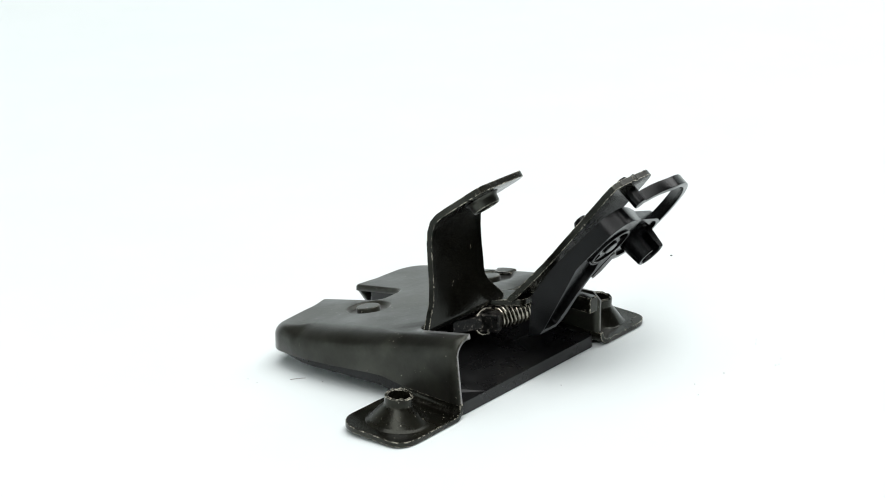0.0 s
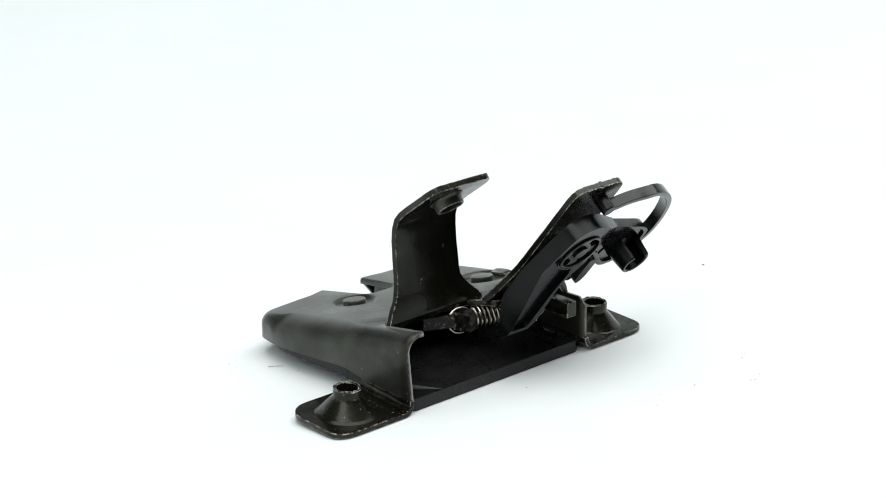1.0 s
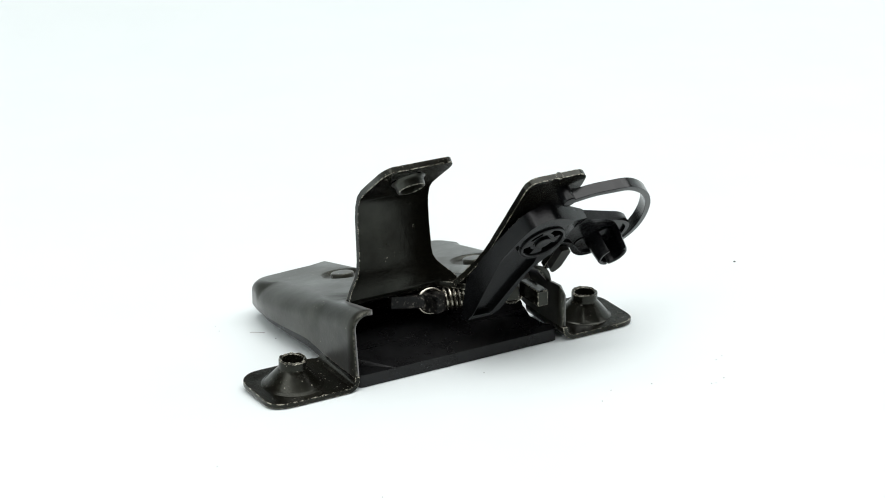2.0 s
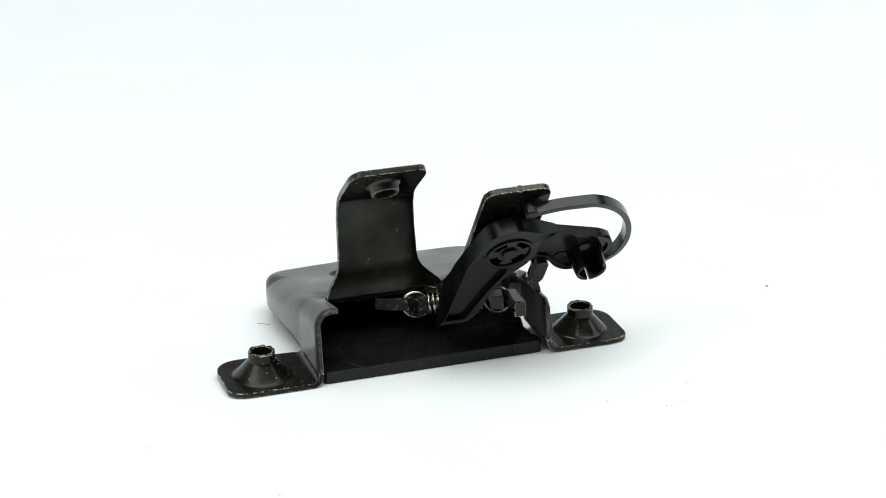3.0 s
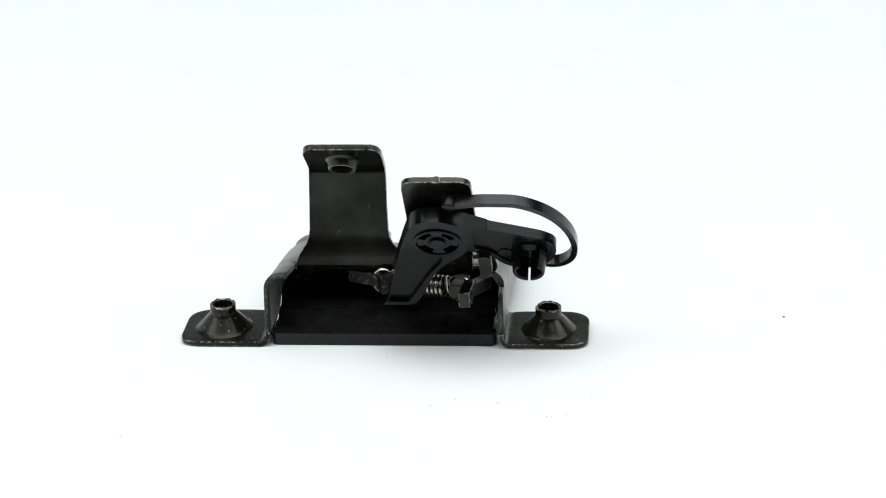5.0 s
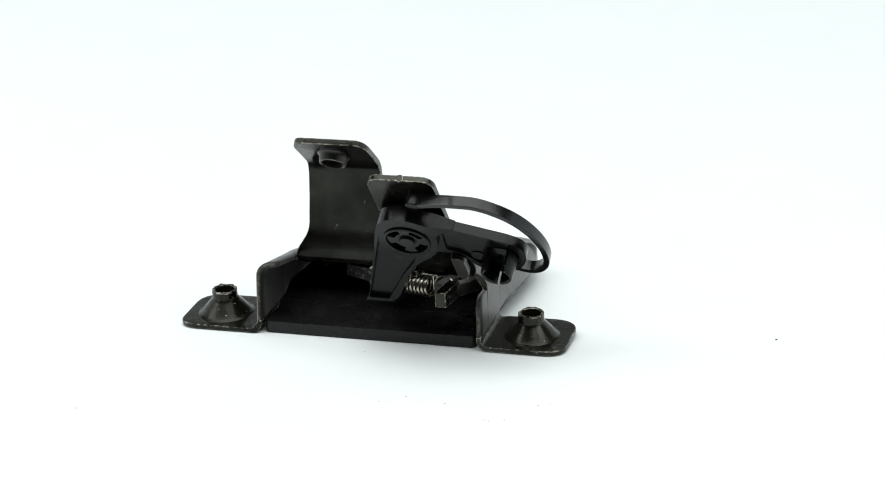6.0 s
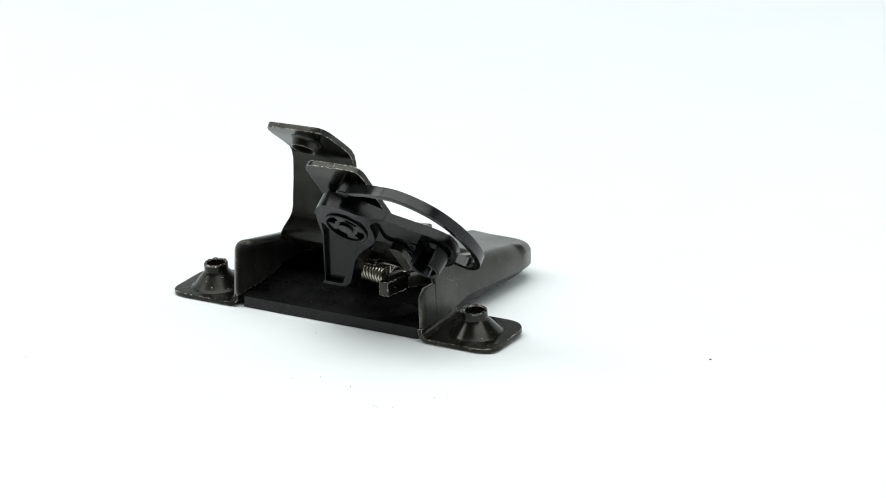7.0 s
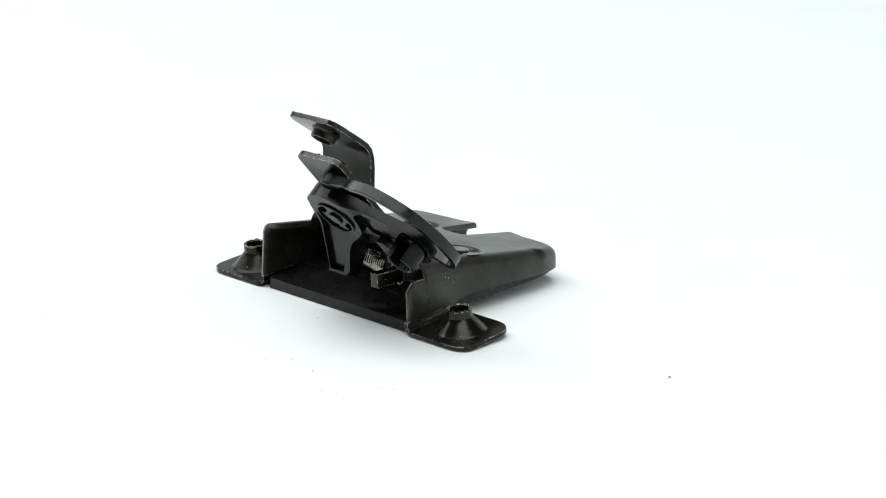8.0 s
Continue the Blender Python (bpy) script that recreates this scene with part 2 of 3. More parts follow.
def build_shell():
    corners = [(-43, -10), (-43, 13), (-44.0, 25), (-44.6, 42), (-44.2, 57), (-41.0, 69.8), (-36.4, 74.0), (-18, 76.2), (-6, 76.2), (-4, 52),
               (10, 52), (12.5, 76.4), (23, 77), (37, 76), (43.4, 72.2), (46.2, 63), (46.2, 42), (45.6, 25), (44.7, 13), (44.7, -1.5), (44.7, -11.5)]
    radii = [0, 1.5, 6, 6, 6, 5, 6, 4, 1.5, 4, 4, 1.5, 4, 6, 5, 6, 6, 6, 1.5, 1, 0]
    line = dense(rounded(corners, radii, 5, closed=False), 3.0, closed=False)
    n = len(line)
    inward = []
    for i in range(n):
        t = (line[min(i + 1, n - 1)] - line[max(i - 1, 0)]).normalized()
        inward.append(Vector((t.y, -t.x)))
    bm = bmesh.new()
    size, wide = [], []
    for q in line:
        near = min(1.0, max(abs(q.x - 4) - 10.5, 46 - q.y, 0) / 8)
        size.append(1.0 + (2.8 if q.y > 62 else 5.0) * near)
        wide.append(size[-1] + (4.6 * max(0.0, min(1.0, (q.y - 18) / 12, (66 - q.y) / 8)) if q.x < -30 else 0.0))
    rings = []
    rings.append([bm.verts.new((q.x, q.y - (1.8 if q.y < -9 and q.x < 0 else 0.0), steel_low(q.x, q.y))) for q in line])
    for k in range(7):
        a = k / 6 * math.pi / 2
        ring = []
        for q, w, r, r2 in zip(line, inward, size, wide):
            ear = q.x > 40 and q.y < -2.0
            c = q + w * (0.0 if ear else r2) * (1 - math.cos(a))
            z = min(20.0, 20.0 - (-9.0 - c.y) * 1.2) if ear else top_z(c.y) - r * (1 - math.sin(a))
            ring.append(bm.verts.new((c.x, c.y, z)))
        rings.append(ring)
    for a, b in zip(rings, rings[1:]):
        bridge(bm, a, b, closed=False)
    front = rounded([(39.5, -1.5), (39, 5), (36, 9.5), (16, 9.5), (12, 13.5), (-31, 13.5), (-34.2, 10), (-34.6, -10)], [0, 3, 3, 3, 3, 2, 2, 0], 4, closed=False)
    front = dense(front, 4.0, closed=False)
    extra = [bm.verts.new((q.x, q.y, top_z(q.y))) for q in front]
    holes = []
    for cx, cy, r in RIVETS:
        rims = []
        for rr, dz in ((r + 0.8, 0.0), (r + 0.2, -0.35), (r - 0.5, -1.1), (r - 1.2, -1.5)):
            rims.append([bm.verts.new((cx + rr * math.cos(a), cy + rr * math.sin(a), top_z(cy + rr * math.sin(a)) + dz))
                         for a in [2 * math.pi * k / 40 for k in range(40)]])
        for a, b in zip(rims, rims[1:]):
            bridge(bm, a, b)
        fill(bm, [rims[-1]])
        holes.append(rims[0])
    fill(bm, [[v for v in rings[-1] if v.co.x < 39 or v.co.y > -2.0] + extra] + holes)
    finish(bm)
    return part("shell", bm, STEEL, latch, "black coated pressed steel housing with rounded edges", thick=1.8)


shell = build_shell()


def build_rivet(cx, cy):
    bm = bmesh.new()
    z = top_z(cy) - 1.6
    m = Matrix.Translation((cx, cy, z)) @ Matrix.Rotation(-0.156, 4, "X")
    rings = lathe(bm, [(4.3, 0), (4.3, 1.6), (4.0, 2.0), (3.4, 2.15)], 32, m)
    cap(bm, rings[-1])
    part("rivet_head", finish(bm), STEEL, shell, "flat round steel rivet head")


for cx, cy, r in RIVETS:
    build_rivet(cx, cy)


def build_tab(side):
    """One folded side foot with its flared collar."""
    s = side
    wall = 42.1 if s < 0 else 43.8
    bend = [((wall, 5.0), -11.8, 13), ((wall, 4.2), -11.9, 13)]
    for k in range(1, 7):
        a = k / 6 * math.pi / 2
        bend.append(((wall + 3.2 * (1 - math.cos(a)), 4.2 - 3.2 * math.sin(a)), -11.9 - 0.9 * k / 6, 13 + 2 * (k / 6) ** 2))
    for x in (48, 52, 57, 62, 66):
        bend.append(((x, 1.0), -12.8, 15.0 + 0.5 * min(1.0, (x - 46) / 5)))
    for k in range(1, 8):
        a = k / 7 * math.pi / 2
        bend.append(((66 + 9.4 * math.sin(a), 1.0), -12.8 + 6.0 * (1 - math.cos(a)) ** 1.3, 15.5 - 8.5 * (1 - math.cos(a)) ** 1.1))
    tip = Matrix.Translation((0, -12.4 - (0.6 if s > 0 else 0.0), 0.15)) @ Matrix.Rotation(radians(4), 4, "X") @ Matrix.Translation((0, 12.4, 0))
    bm = bmesh.new()
    sheet(bm, bend, 1.8, lambda a, b, w: tip @ Vector((s * a, w, b)), 8)
    tab = part("mounting_tab", finish(bm, 0.35, 2, 50), STEEL_WORN, latch, "black coated steel mounting tab with chipped edges")
    bm = bmesh.new()
    rnd = random.Random(5 + s)
    waves = [(rnd.uniform(0.04, 0.16), k, rnd.uniform(0, 6.28)) for k in (2, 3, 5, 7, 11)]

    def ragged(k, a):
        return sum(h * math.sin(f * a + p0) for h, f, p0 in waves) if k in (9, 10) else 0.0

    lathe(bm, [(10.9, 1.85), (10.6, 2.1), (10.1, 2.3), (9.6, 2.7), (8.4, 4.0), (7.0, 5.6), (5.6, 7.1), (5.0, 7.9), (4.8, 8.4),
               (4.8, 11.0), (4.35, 11.4), (3.75, 11.0), (3.6, 8.0), (3.6, 1.95)], 40, tip @ Matrix.Translation((s * 60.6, 0.8, 0.0 if s < 0 else -0.35)), ragged)
    part("flared_collar", finish(bm), STEEL_WORN, tab, "flared steel bolt collar with a ragged open rim")


build_tab(-1)
build_tab(1)


def build_arm():
    st = [((18, 22.1), -33.0, 11.5), ((13.5, 22.3), -33.5, 11.6), ((11.2, 22.6), -33.7, 11.6), ((9.7, 23.3), -33.7, 11.5), ((8.9, 24.4), -33.6, 11.2), ((8.7, 25.8), -33.4, 10.4),
          ((9.0, 28), -32.4, 8.0), ((9.4, 30.2), -31.0, 5.4), ((9.9, 32.6), -29.4, 3.0), ((10.4, 35), -28.5, 1.7), ((10.7, 37.6), -28.1, 1.3),
          ((10.9, 41), -28, 1.2), ((11.5, 47), -27.8, 1.0), ((11.9, 53), -27.7, 1.0), ((11.8, 57), -27.5, 1.0), ((10.8, 60.6), -27.3, 1.1),
          ((8.8, 63.1), -27, 1.2), ((5.4, 65.7), -27, 1.3), ((1.5, 68.5), -27, 1.4), ((-2.4, 71.3), -27, 1.5)]
    for k in range(1, 8):
        a = k / 7 * math.pi / 2
        q = Vector((-2.4, 71.3)) + Vector((-0.80, 0.60)) * 6.8 * math.sin(a)
        st.append(((q.x, q.y), -27 + 4 * (1 - math.cos(a)), 1.5 - 4 * (1 - math.cos(a))))
    bm = bmesh.new()
    sheet(bm, st, 2.2, lambda a, b, w: Vector((w, a, b)), 8)
    arm = part("bent_arm", finish(bm, 0.4, 2, 50), STEEL_WORN, latch, "upright bent steel arm with worn bright edges")
    bm = bmesh.new()
    c = Vector((-13.2, 0.2, 67.5))
    axis = Vector((0, -0.61, -0.79))
    m = Matrix.Translation(c) @ axis.to_track_quat("Z", "Y").to_matrix().to_4x4()
    lathe(bm, [(6.2, -0.2), (5.5, 0.3), (5.2, 1.0), (5.1, 2.6), (4.9, 3.2), (4.6, 3.35), (4.25, 3.2), (4.1, 2.6), (4.0, -0.6), (0.3, -0.6)], 32, m)
    part("bushing", finish(bm), STEEL, arm, "short drawn steel bushing under the arm tip")


build_arm()


def build_strip():
    """The low strip that joins the foot of the arm to the foot of the leaning plate."""
    outline = rounded([(2, 14.5), (12, 14), (17, 9), (18, 3), (18, -1.5), (9.5, -1.5), (7, 4), (2, 9)], [1, 3, 3, 1, 1, 3, 4, 3], 5)
    bm = bmesh.new()
    a = [bm.verts.new((q.x, q.y, 23.0 - 0.03 * q.y)) for q in outline]
    b = [bm.verts.new((q.x, q.y, 25.2 - 0.03 * q.y)) for q in outline]
    bridge(bm, a, b)
    fill(bm, [a])
    fill(bm, [b])
    part("joining_strip", finish(bm, 0.4, 2, 50), STEEL_WORN, latch, "low bent steel strip joining the arm and plate")


build_strip()

# The lever plate leans forward: u along x, v up the plate, n out of its front.
LEAN_V, LEAN_N = Vector((0, -0.637, 0.771)), Vector((0, -0.771, -0.637))


def lean(u, v, n):
    return Vector((u, 1, 25)) + LEAN_V * v + LEAN_N * n


def build_plate():
    outline = rounded([(6, -1), (33, -1), (34, 14), (36.6, 24), (36.4, 60.6), (12.0, 60.6), (12.2, 16), (8, 3)], [0, 2, 4, 4, 5, 5, 8, 3], 6)
    bm = bmesh.new()
    a = [bm.verts.new(lean(q.x, q.y, -2.3)) for q in outline]
    b = [bm.verts.new(lean(q.x, q.y, -0.1)) for q in outline]
    bridge(bm, a, b)
    fill(bm, [a])
    fill(bm, [b])
    plate = part("lever_plate", finish(bm, 0.4, 2, 50), STEEL_WORN, latch, "leaning steel plate with a chipped top edge")
    bm = bmesh.new()
    tongue = rounded([(35.5, 22), (42.0, 22), (43.2, 11), (41.2, 5.5), (38.0, 6.5), (38.0, 14)], [1, 2, 2, 2, 2, 1], 4)
    a = [bm.verts.new(lean(q.x, q.y, 2.2)) for q in tongue]
    b = [bm.verts.new(lean(q.x, q.y, 4.6)) for q in tongue]
    bridge(bm, a, b)
    fill(bm, [a])
    fill(bm, [b])
    part("tongue", finish(bm, 0.4, 2, 50), STEEL_WORN, plate, "small hanging steel tongue")
    bm = bmesh.new()
    rings = lathe(bm, [(1.5, -0.3), (1.4, 0.35), (0.9, 0.6)], 14, Matrix.Translation(lean(24.5, 60.3, -1.2)) @ LEAN_V.to_track_quat("Z", "Y").to_matrix().to_4x4())
    cap(bm, rings[-1])
    part("burr", finish(bm), STEEL_WORN, plate, "small bright burr on the plate edge")
    for u, v, r, h in ((28.6, 52.4, 2.7, 3.4), (24, 40, 1.3, 1.8), (22.6, 33, 3.0, 3.8)):
        bm = bmesh.new()
        m = Matrix.Translation(lean(u, v, -2.2)) @ (-LEAN_N).to_track_quat("Z", "Y").to_matrix().to_4x4()
        rings = lathe(bm, [(r, 0), (r, h * 0.6), (r * 0.8, h * 0.9), (r * 0.4, h)], 20, m)
        cap(bm, rings[-1])
        part("clip_post", finish(bm), PLASTIC, plate, "black plastic post head behind the plate")


build_plate()


def leg_front(u, v):
    leg = 8.7 + max(0.0, 28 - v) * 0.31
    return leg - 2.2 * max(0.0, (u - 33) / 7.2)


def leg_back(u, v):
    if u > 30:
        return 2.4
    return 2.4 + max(0.0, 22 - v) * 0.14 + max(0.0, 10 - v) * 0.75


def splay(u, v):
    """The inner side of the leg widens towards its back."""
    return min(1.0, (23 - v) / 3) * (2.0 + 2.0 * max(0.0, 1 - abs(v - 14) / 9)) if v < 23 and 8 + 0.4 * v < u < 27 else 0.0


def pocketed(outline, back, front, pockets):
    """A plate with a back and a front skin and sunk pockets in the front."""
    bm = bmesh.new()
    a = [bm.verts.new(lean(q.x + splay(q.x, q.y), q.y, back(q.x, q.y))) for q in outline]
    b = []
    for q in outline:
        v = q.y + max(0.0, (6 - q.y) / 7) * 4.6 if q.x < 20 else q.y
        b.append(bm.verts.new(lean(q.x, v, front(q.x, v))))
    bridge(bm, a, b)
    fill(bm, [a])
    holes = []
    for loop, deep in pockets:
        top = [bm.verts.new(lean(q.x, q.y, front(q.x, q.y))) for q in loop]
        low = [bm.verts.new(lean(q.x, q.y, front(q.x, q.y) - deep)) for q in loop]
        bridge(bm, top, low)
        fill(bm, [low])
        holes.append(top)
    fill(bm, [b] + holes)
    return finish(bm, 0.3, 2, 40)


def build_lever():
    body = dense(rounded([(1.5, -1), (11.7, -1), (20.5, 17), (24, 21.5), (29, 24.8), (32.8, 27.5), (34.4, 33), (34.6, 39.0), (41, 39.6), (41.2, 40.4), (31, 46.2),
                          (24, 49.0), (18.2, 48.2), (14.2, 44.8), (11.9, 38)],
                         [0.8, 0.8, 2, 3, 3, 4, 4, 3, 0.4, 0.4, 6, 3, 3, 3, 4], 4), 2.5)
    cu, cv = 23.4, 34.9
    bay = rounded([(3.3, 5.0), (10.9, 4.8), (19.0, 17.4), (24.0, 23.4)], [0.8, 0.8, 2, 0.5], 3, closed=False)
    bay += [Vector((cu + 9.2 * math.cos(radians(a)), cv + 9.2 * math.sin(radians(a)))) for a in range(-82, -190, -12)]
    bay += [Vector((12.9, 36.2)), Vector((11.0, 31.0))]
    pockets = [(dense(bay, 2.5), 2.0)]
    for k in range(4):
        a0 = k * math.pi / 2 + radians(20)
        arc = [a0 + radians(50) * j / 6 for j in range(7)]
        pockets.append(([Vector((cu + 7.4 * math.cos(t), cv + 7.4 * math.sin(t))) for t in arc]
                        + [Vector((cu + 4.6 * math.cos(t), cv + 4.6 * math.sin(t))) for t in reversed(arc)], 4.0))
    lever = part("release_lever", pocketed(body, leg_back, leg_front, pockets), PLASTIC, latch, "black moulded plastic release lever with pockets")
    reach = dense(rounded([(28, 24.6), (35, 25), (41, 23), (45, 17), (50, 13.5), (58, 14), (63, 19), (65, 25), (64.5, 30), (60, 33.5), (45.5, 38.7), (28, 45.0)],
                          [0, 4, 4, 4, 4, 4, 4, 4, 3, 4, 6, 0], 4), 2.5)
    sunk = dense(rounded([(35.8, 27.2), (41.6, 25), (46, 19.2), (50.5, 15.3), (57.6, 15.8), (61.6, 19.9), (63.4, 25), (62.9, 29), (59.2, 32.5), (45, 37.0), (36.2, 38.2)],
                         [1, 4, 4, 3, 3, 3, 3, 3, 3, 5, 1], 4), 2.5)
    part("lever_end", pocketed(reach, lambda u, v: 2.6, lambda u, v: 6.5, [(sunk, 0.9)]), PLASTIC, lever, "rimmed flat end of the plastic lever")
    out = LEAN_N.to_track_quat("Z", "Y").to_matrix().to_4x4()
    bm = bmesh.new()
    m = Matrix.Translation(lean(cu, cv, 8.55)) @ out
    rings = lathe(bm, [(3.6, 0), (3.5, 0.3), (3.2, 0.3), (3.1, 0.0), (2.9, 0.1), (2.8, 0.9), (2.4, 1.1)], 28, m)
    cap(bm, rings[-1])
    part("hub", finish(bm), PLASTIC, lever, "round plastic hub")
    bm = bmesh.new()
    rings = lathe(bm, [(8.6, 0), (8.6, 0.7), (8.3, 0.9), (7.7, 0.9), (7.5, 0.7), (7.5, 0)], 40, m)
    part("hub_ring", finish(bm), PLASTIC, lever)
    # hollow stub, open on its lower side
    bm = bmesh.new()
    m = Matrix.Translation(lean(55.2, 24.0, 4.6)) @ out
    low = m.to_3x3().inverted() @ (-LEAN_V)
    mid = math.atan2(low.y, low.x)
    prof = [(4.2, 0), (7.0, 0), (6.6, 1.0), (5.7, 9.5), (5.4, 10.0), (4.7, 10.0), (4.3, 9.6), (4.2, 0)]
    for lo, hi in ((0.09, math.pi - 0.7), (math.pi + 0.7, 2 * math.pi - 0.09)):
        half = lathe(bm, prof, 24, m, arc=(mid + lo, mid + hi))
        for e in (0, -1):
            fill(bm, [[r[e] for r in half[:-1]]])
    core = lathe(bm, [(6.0, 0), (5.6, 1.6), (3.3, 2.2), (2.4, 2.3)], 24, m)
    cap(bm, core[-1])
    part("stub", finish(bm), PLASTIC, lever, "hollow slotted plastic cable stub")
    bm = bmesh.new()
    rings = lathe(bm, [(2.6, -0.1), (2.6, 0.25), (2.2, 0.35)], 24, Matrix.Translation(lean(46.5, 23, 5.7)) @ out)
    cap(bm, rings[-1])
    part("mould_mark", finish(bm), PLASTIC, lever)
    bm = bmesh.new()
    paddle = rounded([(36.8, 24), (41.4, 23), (41.4, 12), (39.4, 8.8), (37.0, 11)], [1, 2, 3, 2, 3], 5)
    a = [bm.verts.new(lean(q.x, q.y, 5.4)) for q in paddle]
    b = [bm.verts.new(lean(q.x, q.y, 8.2)) for q in paddle]
    bridge(bm, a, b)
    fill(bm, [a])
    fill(bm, [b])
    part("stop_tab", finish(bm, 0.6, 3, 50), STEEL, lever, "rounded dark steel stop tab")


build_lever()


def build_loop():
    """The strap loop that springs from a pin on the plate round to the back of the lever's end."""
    ctrl = [(29.4, 52.4, 3.4), (38.0, 54.8, 3.8), (45.2, 56.2, 4.6), (51.6, 55.7, 4.6), (57.6, 52.6, 4.4), (63.2, 47.3, 4.0), (67.5, 40.4, 3.6), (70.3, 32.2, 3.2),
            (71.2, 24, 2.8), (70.0, 16.5, 2.2), (66.5, 11.3, 1.6), (62, 9.0, 0.8), (57, 9.4, 0.0), (52, 12, -0.4)]
    pts = [Vector(c) for c in ctrl]
    path = []
    for i in range(len(pts) - 1):
        p0, p1, p2, p3 = pts[max(i - 1, 0)], pts[i], pts[i + 1], pts[min(i + 2, len(pts) - 1)]
        for k in range(5):
            s = k / 5
            path.append(0.5 * ((2 * p1) + (p2 - p0) * s + (2 * p0 - 5 * p1 + 4 * p2 - p3) * s * s + (3 * p1 - p0 - 3 * p2 + p3) * s ** 3))
    path.append(pts[-1])
    bm = bmesh.new()
    rings = []
    for i, q in enumerate(path):
        t = path[min(i + 1, len(path) - 1)] - path[max(i - 1, 0)]
        side = Vector((t.y, -t.x)).normalized()
        ring = []
        for a, b in ((-1.1, -2.1), (1.1, -2.1), (1.1, 2.1), (-1.1, 2.1)):
            ring.append(bm.verts.new(lean(q.x + side.x * a, q.y + side.y * a, q.z + b)))
        rings.append(ring)
    for a, b in zip(rings, rings[1:]):
        bridge(bm, a, b)
    cap(bm, rings[0])
    cap(bm, rings[-1])
    loop = part("strap_loop", finish(bm, 0.25, 2, 50), PLASTIC_GLOSS, latch, "glossy black plastic strap bent in a loop")
    bm = bmesh.new()
    m = Matrix.Translation(lean(28.6, 52.6, -0.2)) @ LEAN_N.to_track_quat("Z", "Y").to_matrix().to_4x4()
    rings = lathe(bm, [(2.5, 0), (2.5, 5.4), (2.2, 5.8), (1.2, 5.9)], 24, m)
    cap(bm, rings[-1])
    part("pin", finish(bm), PLASTIC, loop, "short round plastic pin")


build_loop()


def tray_low(y):
    return 0.2 + max(0.0, min(y, 24) - 4) * 0.23


def tray_high(x, y):
    if y < 7:
        return 4.6
    if -10 < x < 18 and y > 46:
        return top_z(y) - 2.4
    return 7.0 if y < 11 else 7.2 + 2.0 * min(1.0, (y - 11) / 10) - 0.045 * max(0.0, y - 24)


def build_tray():
    corners = [(-40.8, -10.6), (41.8, -10.6), (41.8, -5.5), (40.3, -3.5), (40.3, 10), (41.8, 13), (44, 25), (44.4, 60), (41.6, 70.2), (36.5, 72.8), (16, 72.5), (12, 52), (-5, 52), (-7, 71.5), (-34.5, 70.6),
               (-38.8, 67), (-42.6, 55.5), (-42.4, 25), (-40.8, 13)]
    line = dense(rounded(corners, [2.5, 2.5, 1.5, 1.5, 1, 2, 5, 5, 4, 4, 2, 2, 2, 2, 4, 4, 5, 5, 2], 4), 3.0)
    bm = bmesh.new()
    a = [bm.verts.new((q.x, q.y, tray_low(q.y))) for q in line]
    b = [bm.verts.new((q.x, q.y, tray_high(q.x, q.y))) for q in line]
    bridge(bm, a, b)
    fill(bm, [a])
    fill(bm, [b])
    tray = part("tray", finish(bm, 0.6, 2, 50), PLASTIC_MATT, latch, "matt black plastic bottom cover")
    bm = bmesh.new()
    block(bm, rounded([(-40, 5), (38.8, 5), (38.8, 7.5), (-40, 7.5)], 0.6, 3), 4.2, 7.4)
    part("step", finish(bm, 0.3), PLASTIC_MATT, tray)
    bm = bmesh.new()
    block(bm, [(-7, 49.4), (13, 49.4), (13, 51), (-7, 51)], 6.0, top_z(50) - 2.0)
    part("notch_wall", finish(bm, 0.3), PLASTIC_MATT, tray)
    rnd = random.Random(3)
    x = 6.0
    while x < 34:
        w = rnd.choice((1.2, 1.5, 1.8))
        bm = bmesh.new()
        block(bm, [(x, -2.2), (x + w, -2.2), (x + w, -0.4), (x, -0.4)], 4.5, 5.0)
        part("raised_mark", finish(bm), PLASTIC_MATT, tray)
        x += w + rnd.choice((0.7, 0.9, 1.6))


build_tray()


def beam(name, a, b, w, h, label, mat=GREASY):
    """A rounded bar from a to b, w wide and h high."""
    a, b = Vector(a), Vector(b)
    d = b - a
    m = Matrix.Translation(a) @ d.to_track_quat("Y", "Z").to_matrix().to_4x4()
    bm = bmesh.new()
    block(bm, [(-w / 2, 0), (w / 2, 0), (w / 2, d.length), (-w / 2, d.length)], -h / 2, h / 2, m)
    part(name, finish(bm, 0.5, 2), mat, latch, label)


beam("pawl_end", (1.6, 2.6, 18.4), (-2.2, 13, 18.6), 6.2, 6.6, "greasy steel pawl end holding the spring")
beam("pawl_bar", (-2.0, 9.2, 18.6), (-14, 13.5, 19.2), 4.6, 5.0, "dark greasy steel bar behind the pawl end")
beam("catch_end", (31.2, -17.0, 20.4), (32.4, -3.0, 20.4), 4.3, 5.8, "worn steel catch end with bright chipped edges", STEEL_WORN)
beam("catch_bar", (32.6, -4.0, 19.8), (38.0, 6, 19.4), 4.0, 4.8, "dark coated steel bar behind the catch nose", STEEL)
beam("catch_peg", (26.8, -4.5, 19.0), (29.5, 6, 19.4), 4.6, 5.2, "dark steel peg inside the spring loop", STEEL)


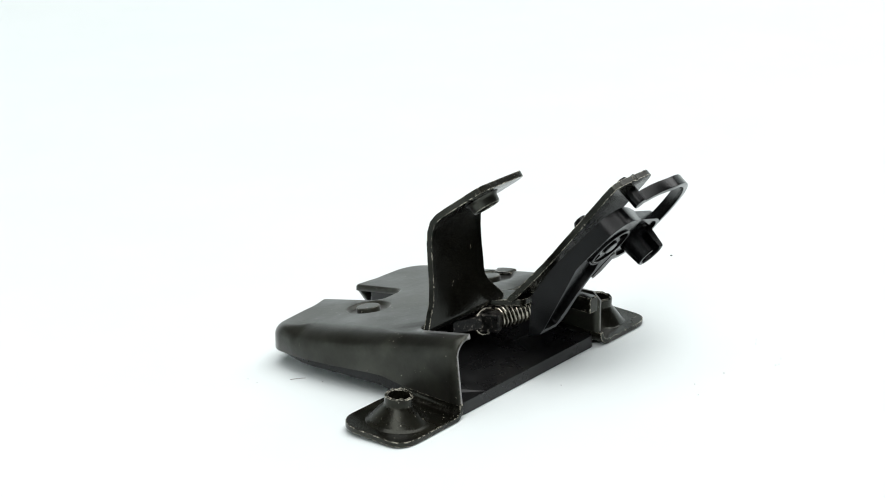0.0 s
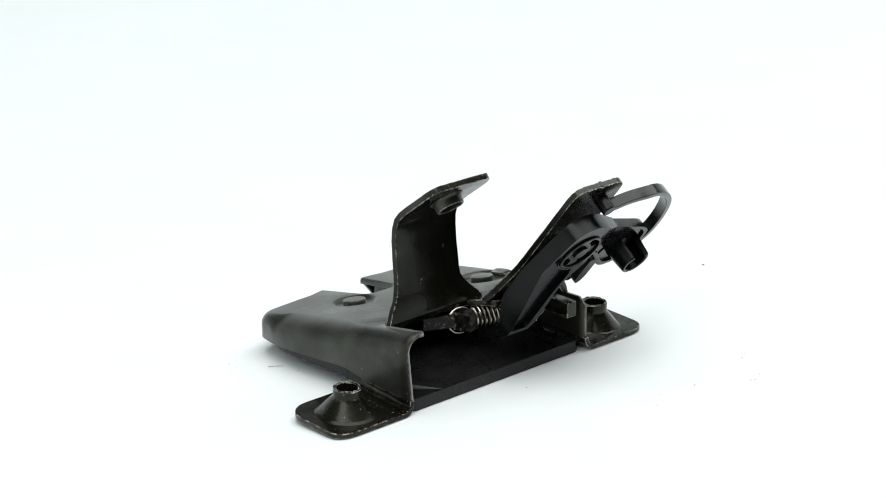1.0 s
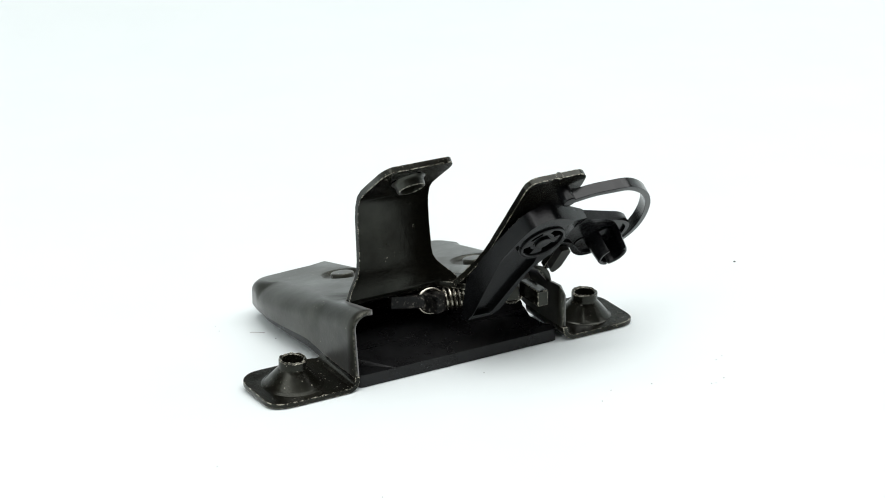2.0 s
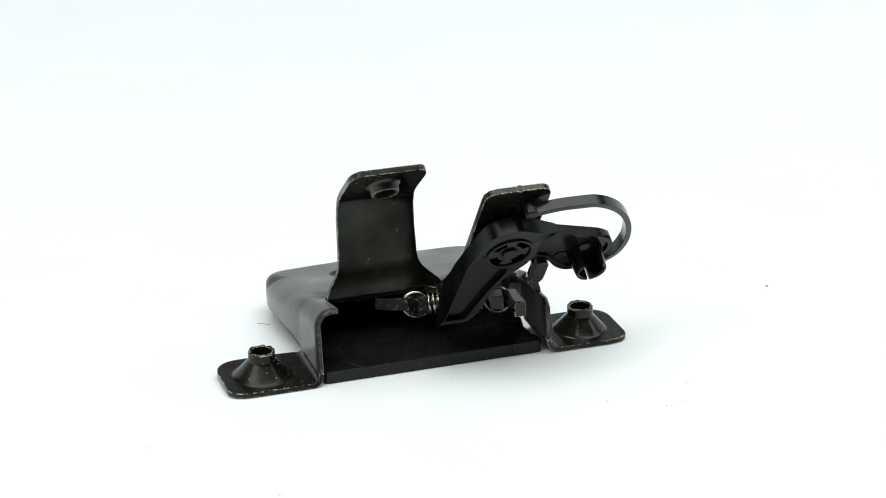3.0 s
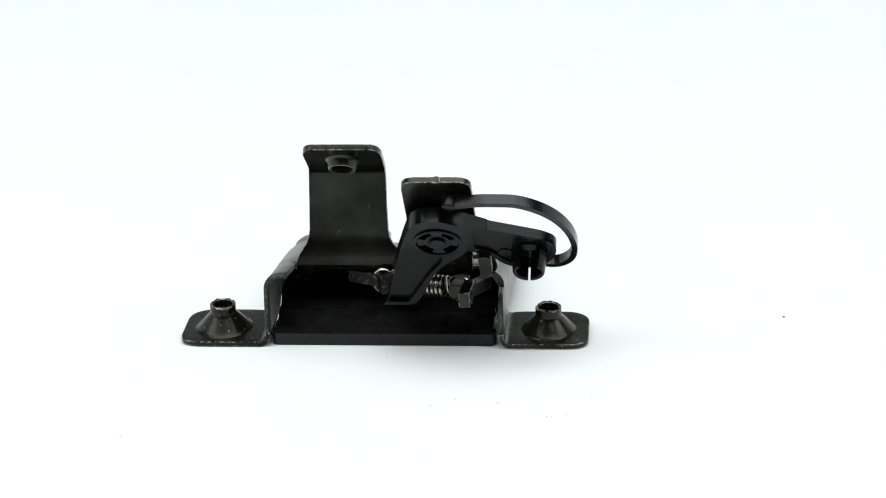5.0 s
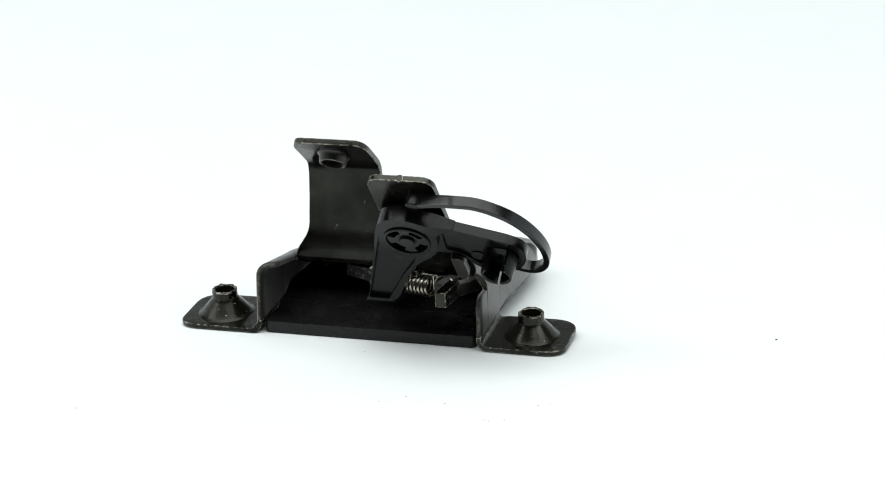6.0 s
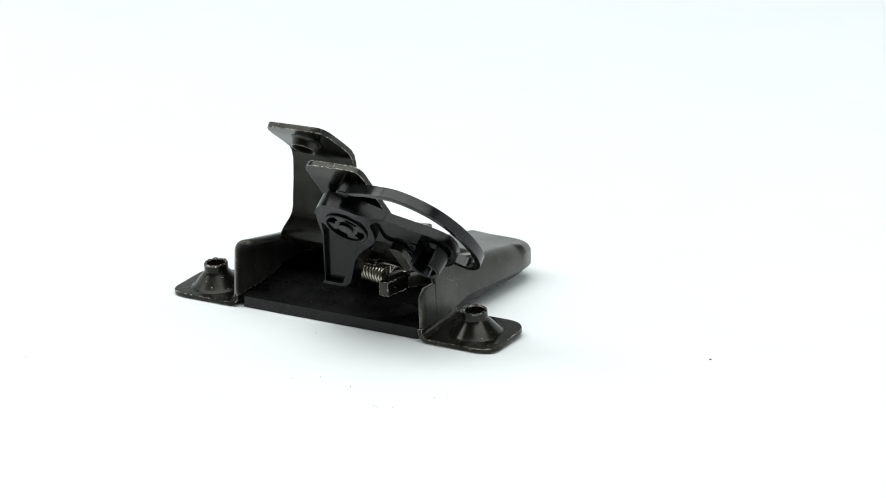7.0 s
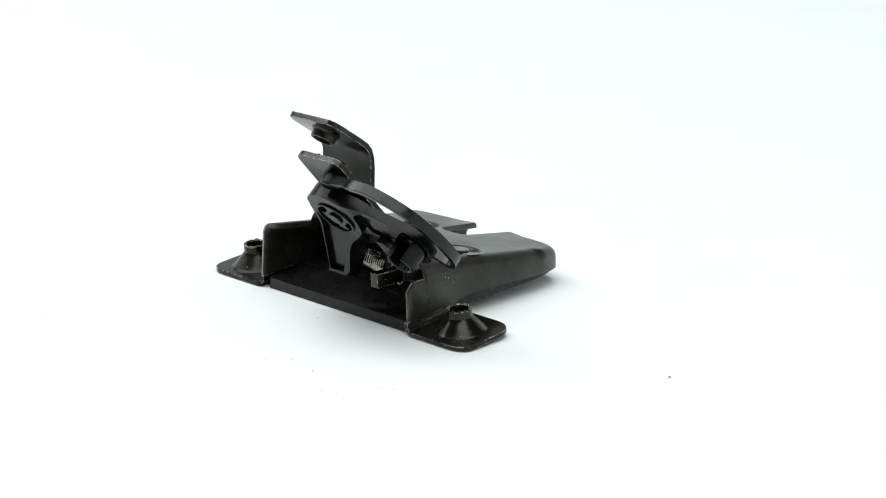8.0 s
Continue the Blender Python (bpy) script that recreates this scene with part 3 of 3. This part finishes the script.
def build_spring():
    a, b = Vector((-0.6, 7.6, 18.4)), Vector((28.0, -1.2, 19.2))
    ax = (b - a).normalized()
    s = ax.cross(Vector((0, 0, 1))).normalized()
    up = s.cross(ax)
    path = []
    r, ring = 3.9, 4.7

    def loop(c, start, end, rr, e1, e2):
        for k in range(25):
            t = start + (end - start) * k / 24
            path.append(c + e1 * rr * math.cos(t) + e2 * rr * math.sin(t))

    loop(a, math.pi * 0.2, math.pi * 2.1, ring, ax, up)
    turns, length = 12, (b - a).length - 9.6
    for k in range(turns * 18 + 1):
        t = k / 18 * 2 * math.pi
        path.append(a + ax * (4.8 + length * k / (turns * 18)) + s * r * math.sin(t) + up * r * math.cos(t))
    loop(b, math.pi * 1.05, math.pi * 2.85, ring, ax, up)
    bm = bmesh.new()
    tube(bm, path, 0.5, 8)
    part("coil_spring", finish(bm), SPRING, latch, "bright steel tension spring with looped ends")


build_spring()

# ---- dust on the paper ----


def build_speck(x, y, r):
    bm = bmesh.new()
    bmesh.ops.create_icosphere(bm, subdivisions=2, radius=r)
    for v in bm.verts:
        v.co *= 1 + 0.35 * noise.noise(v.co * 2.3 / r + Vector((x, y, 0)))
        v.co.z = v.co.z * 0.5 + r * 0.4
    bmesh.ops.translate(bm, vec=(x, y, 0), verts=bm.verts)
    ob = part("dust_speck", finish(bm), DUST, None)
    tagged(ob, "tiny dark grey dust speck on white paper", "dust", group="dust on the paper")


for dust in ((147.3, 20, 0.5), (70, -71.5, 0.22), (-79, -93, 0.28), (-77, -89, 0.16), (23, -65, 0.2), (31, -59, 0.2), (46, -62, 0.26), (63.4, -73, 0.22),
             (65, -73.6, 0.2), (78, -57, 0.22), (82, -55, 0.18), (-56, 70, 0.16), (-57, 65, 0.18), (-43, 47, 0.2), (3, -22, 0.2), (-110, -41, 0.22)):
    build_speck(*dust)


def build_fibre():
    bm = bmesh.new()
    path = [Vector((-48.3 + 4.4 * k / 9, 57.3 - 3.4 * k / 9 + 0.3 * math.sin(k / 3), 0.25)) for k in range(10)]
    tube(bm, path, 0.08, 6)
    ob = part("fibre", finish(bm), HAIR, None)
    tagged(ob, "short thin brown fibre lying on white paper", "fibre")


build_fibre()
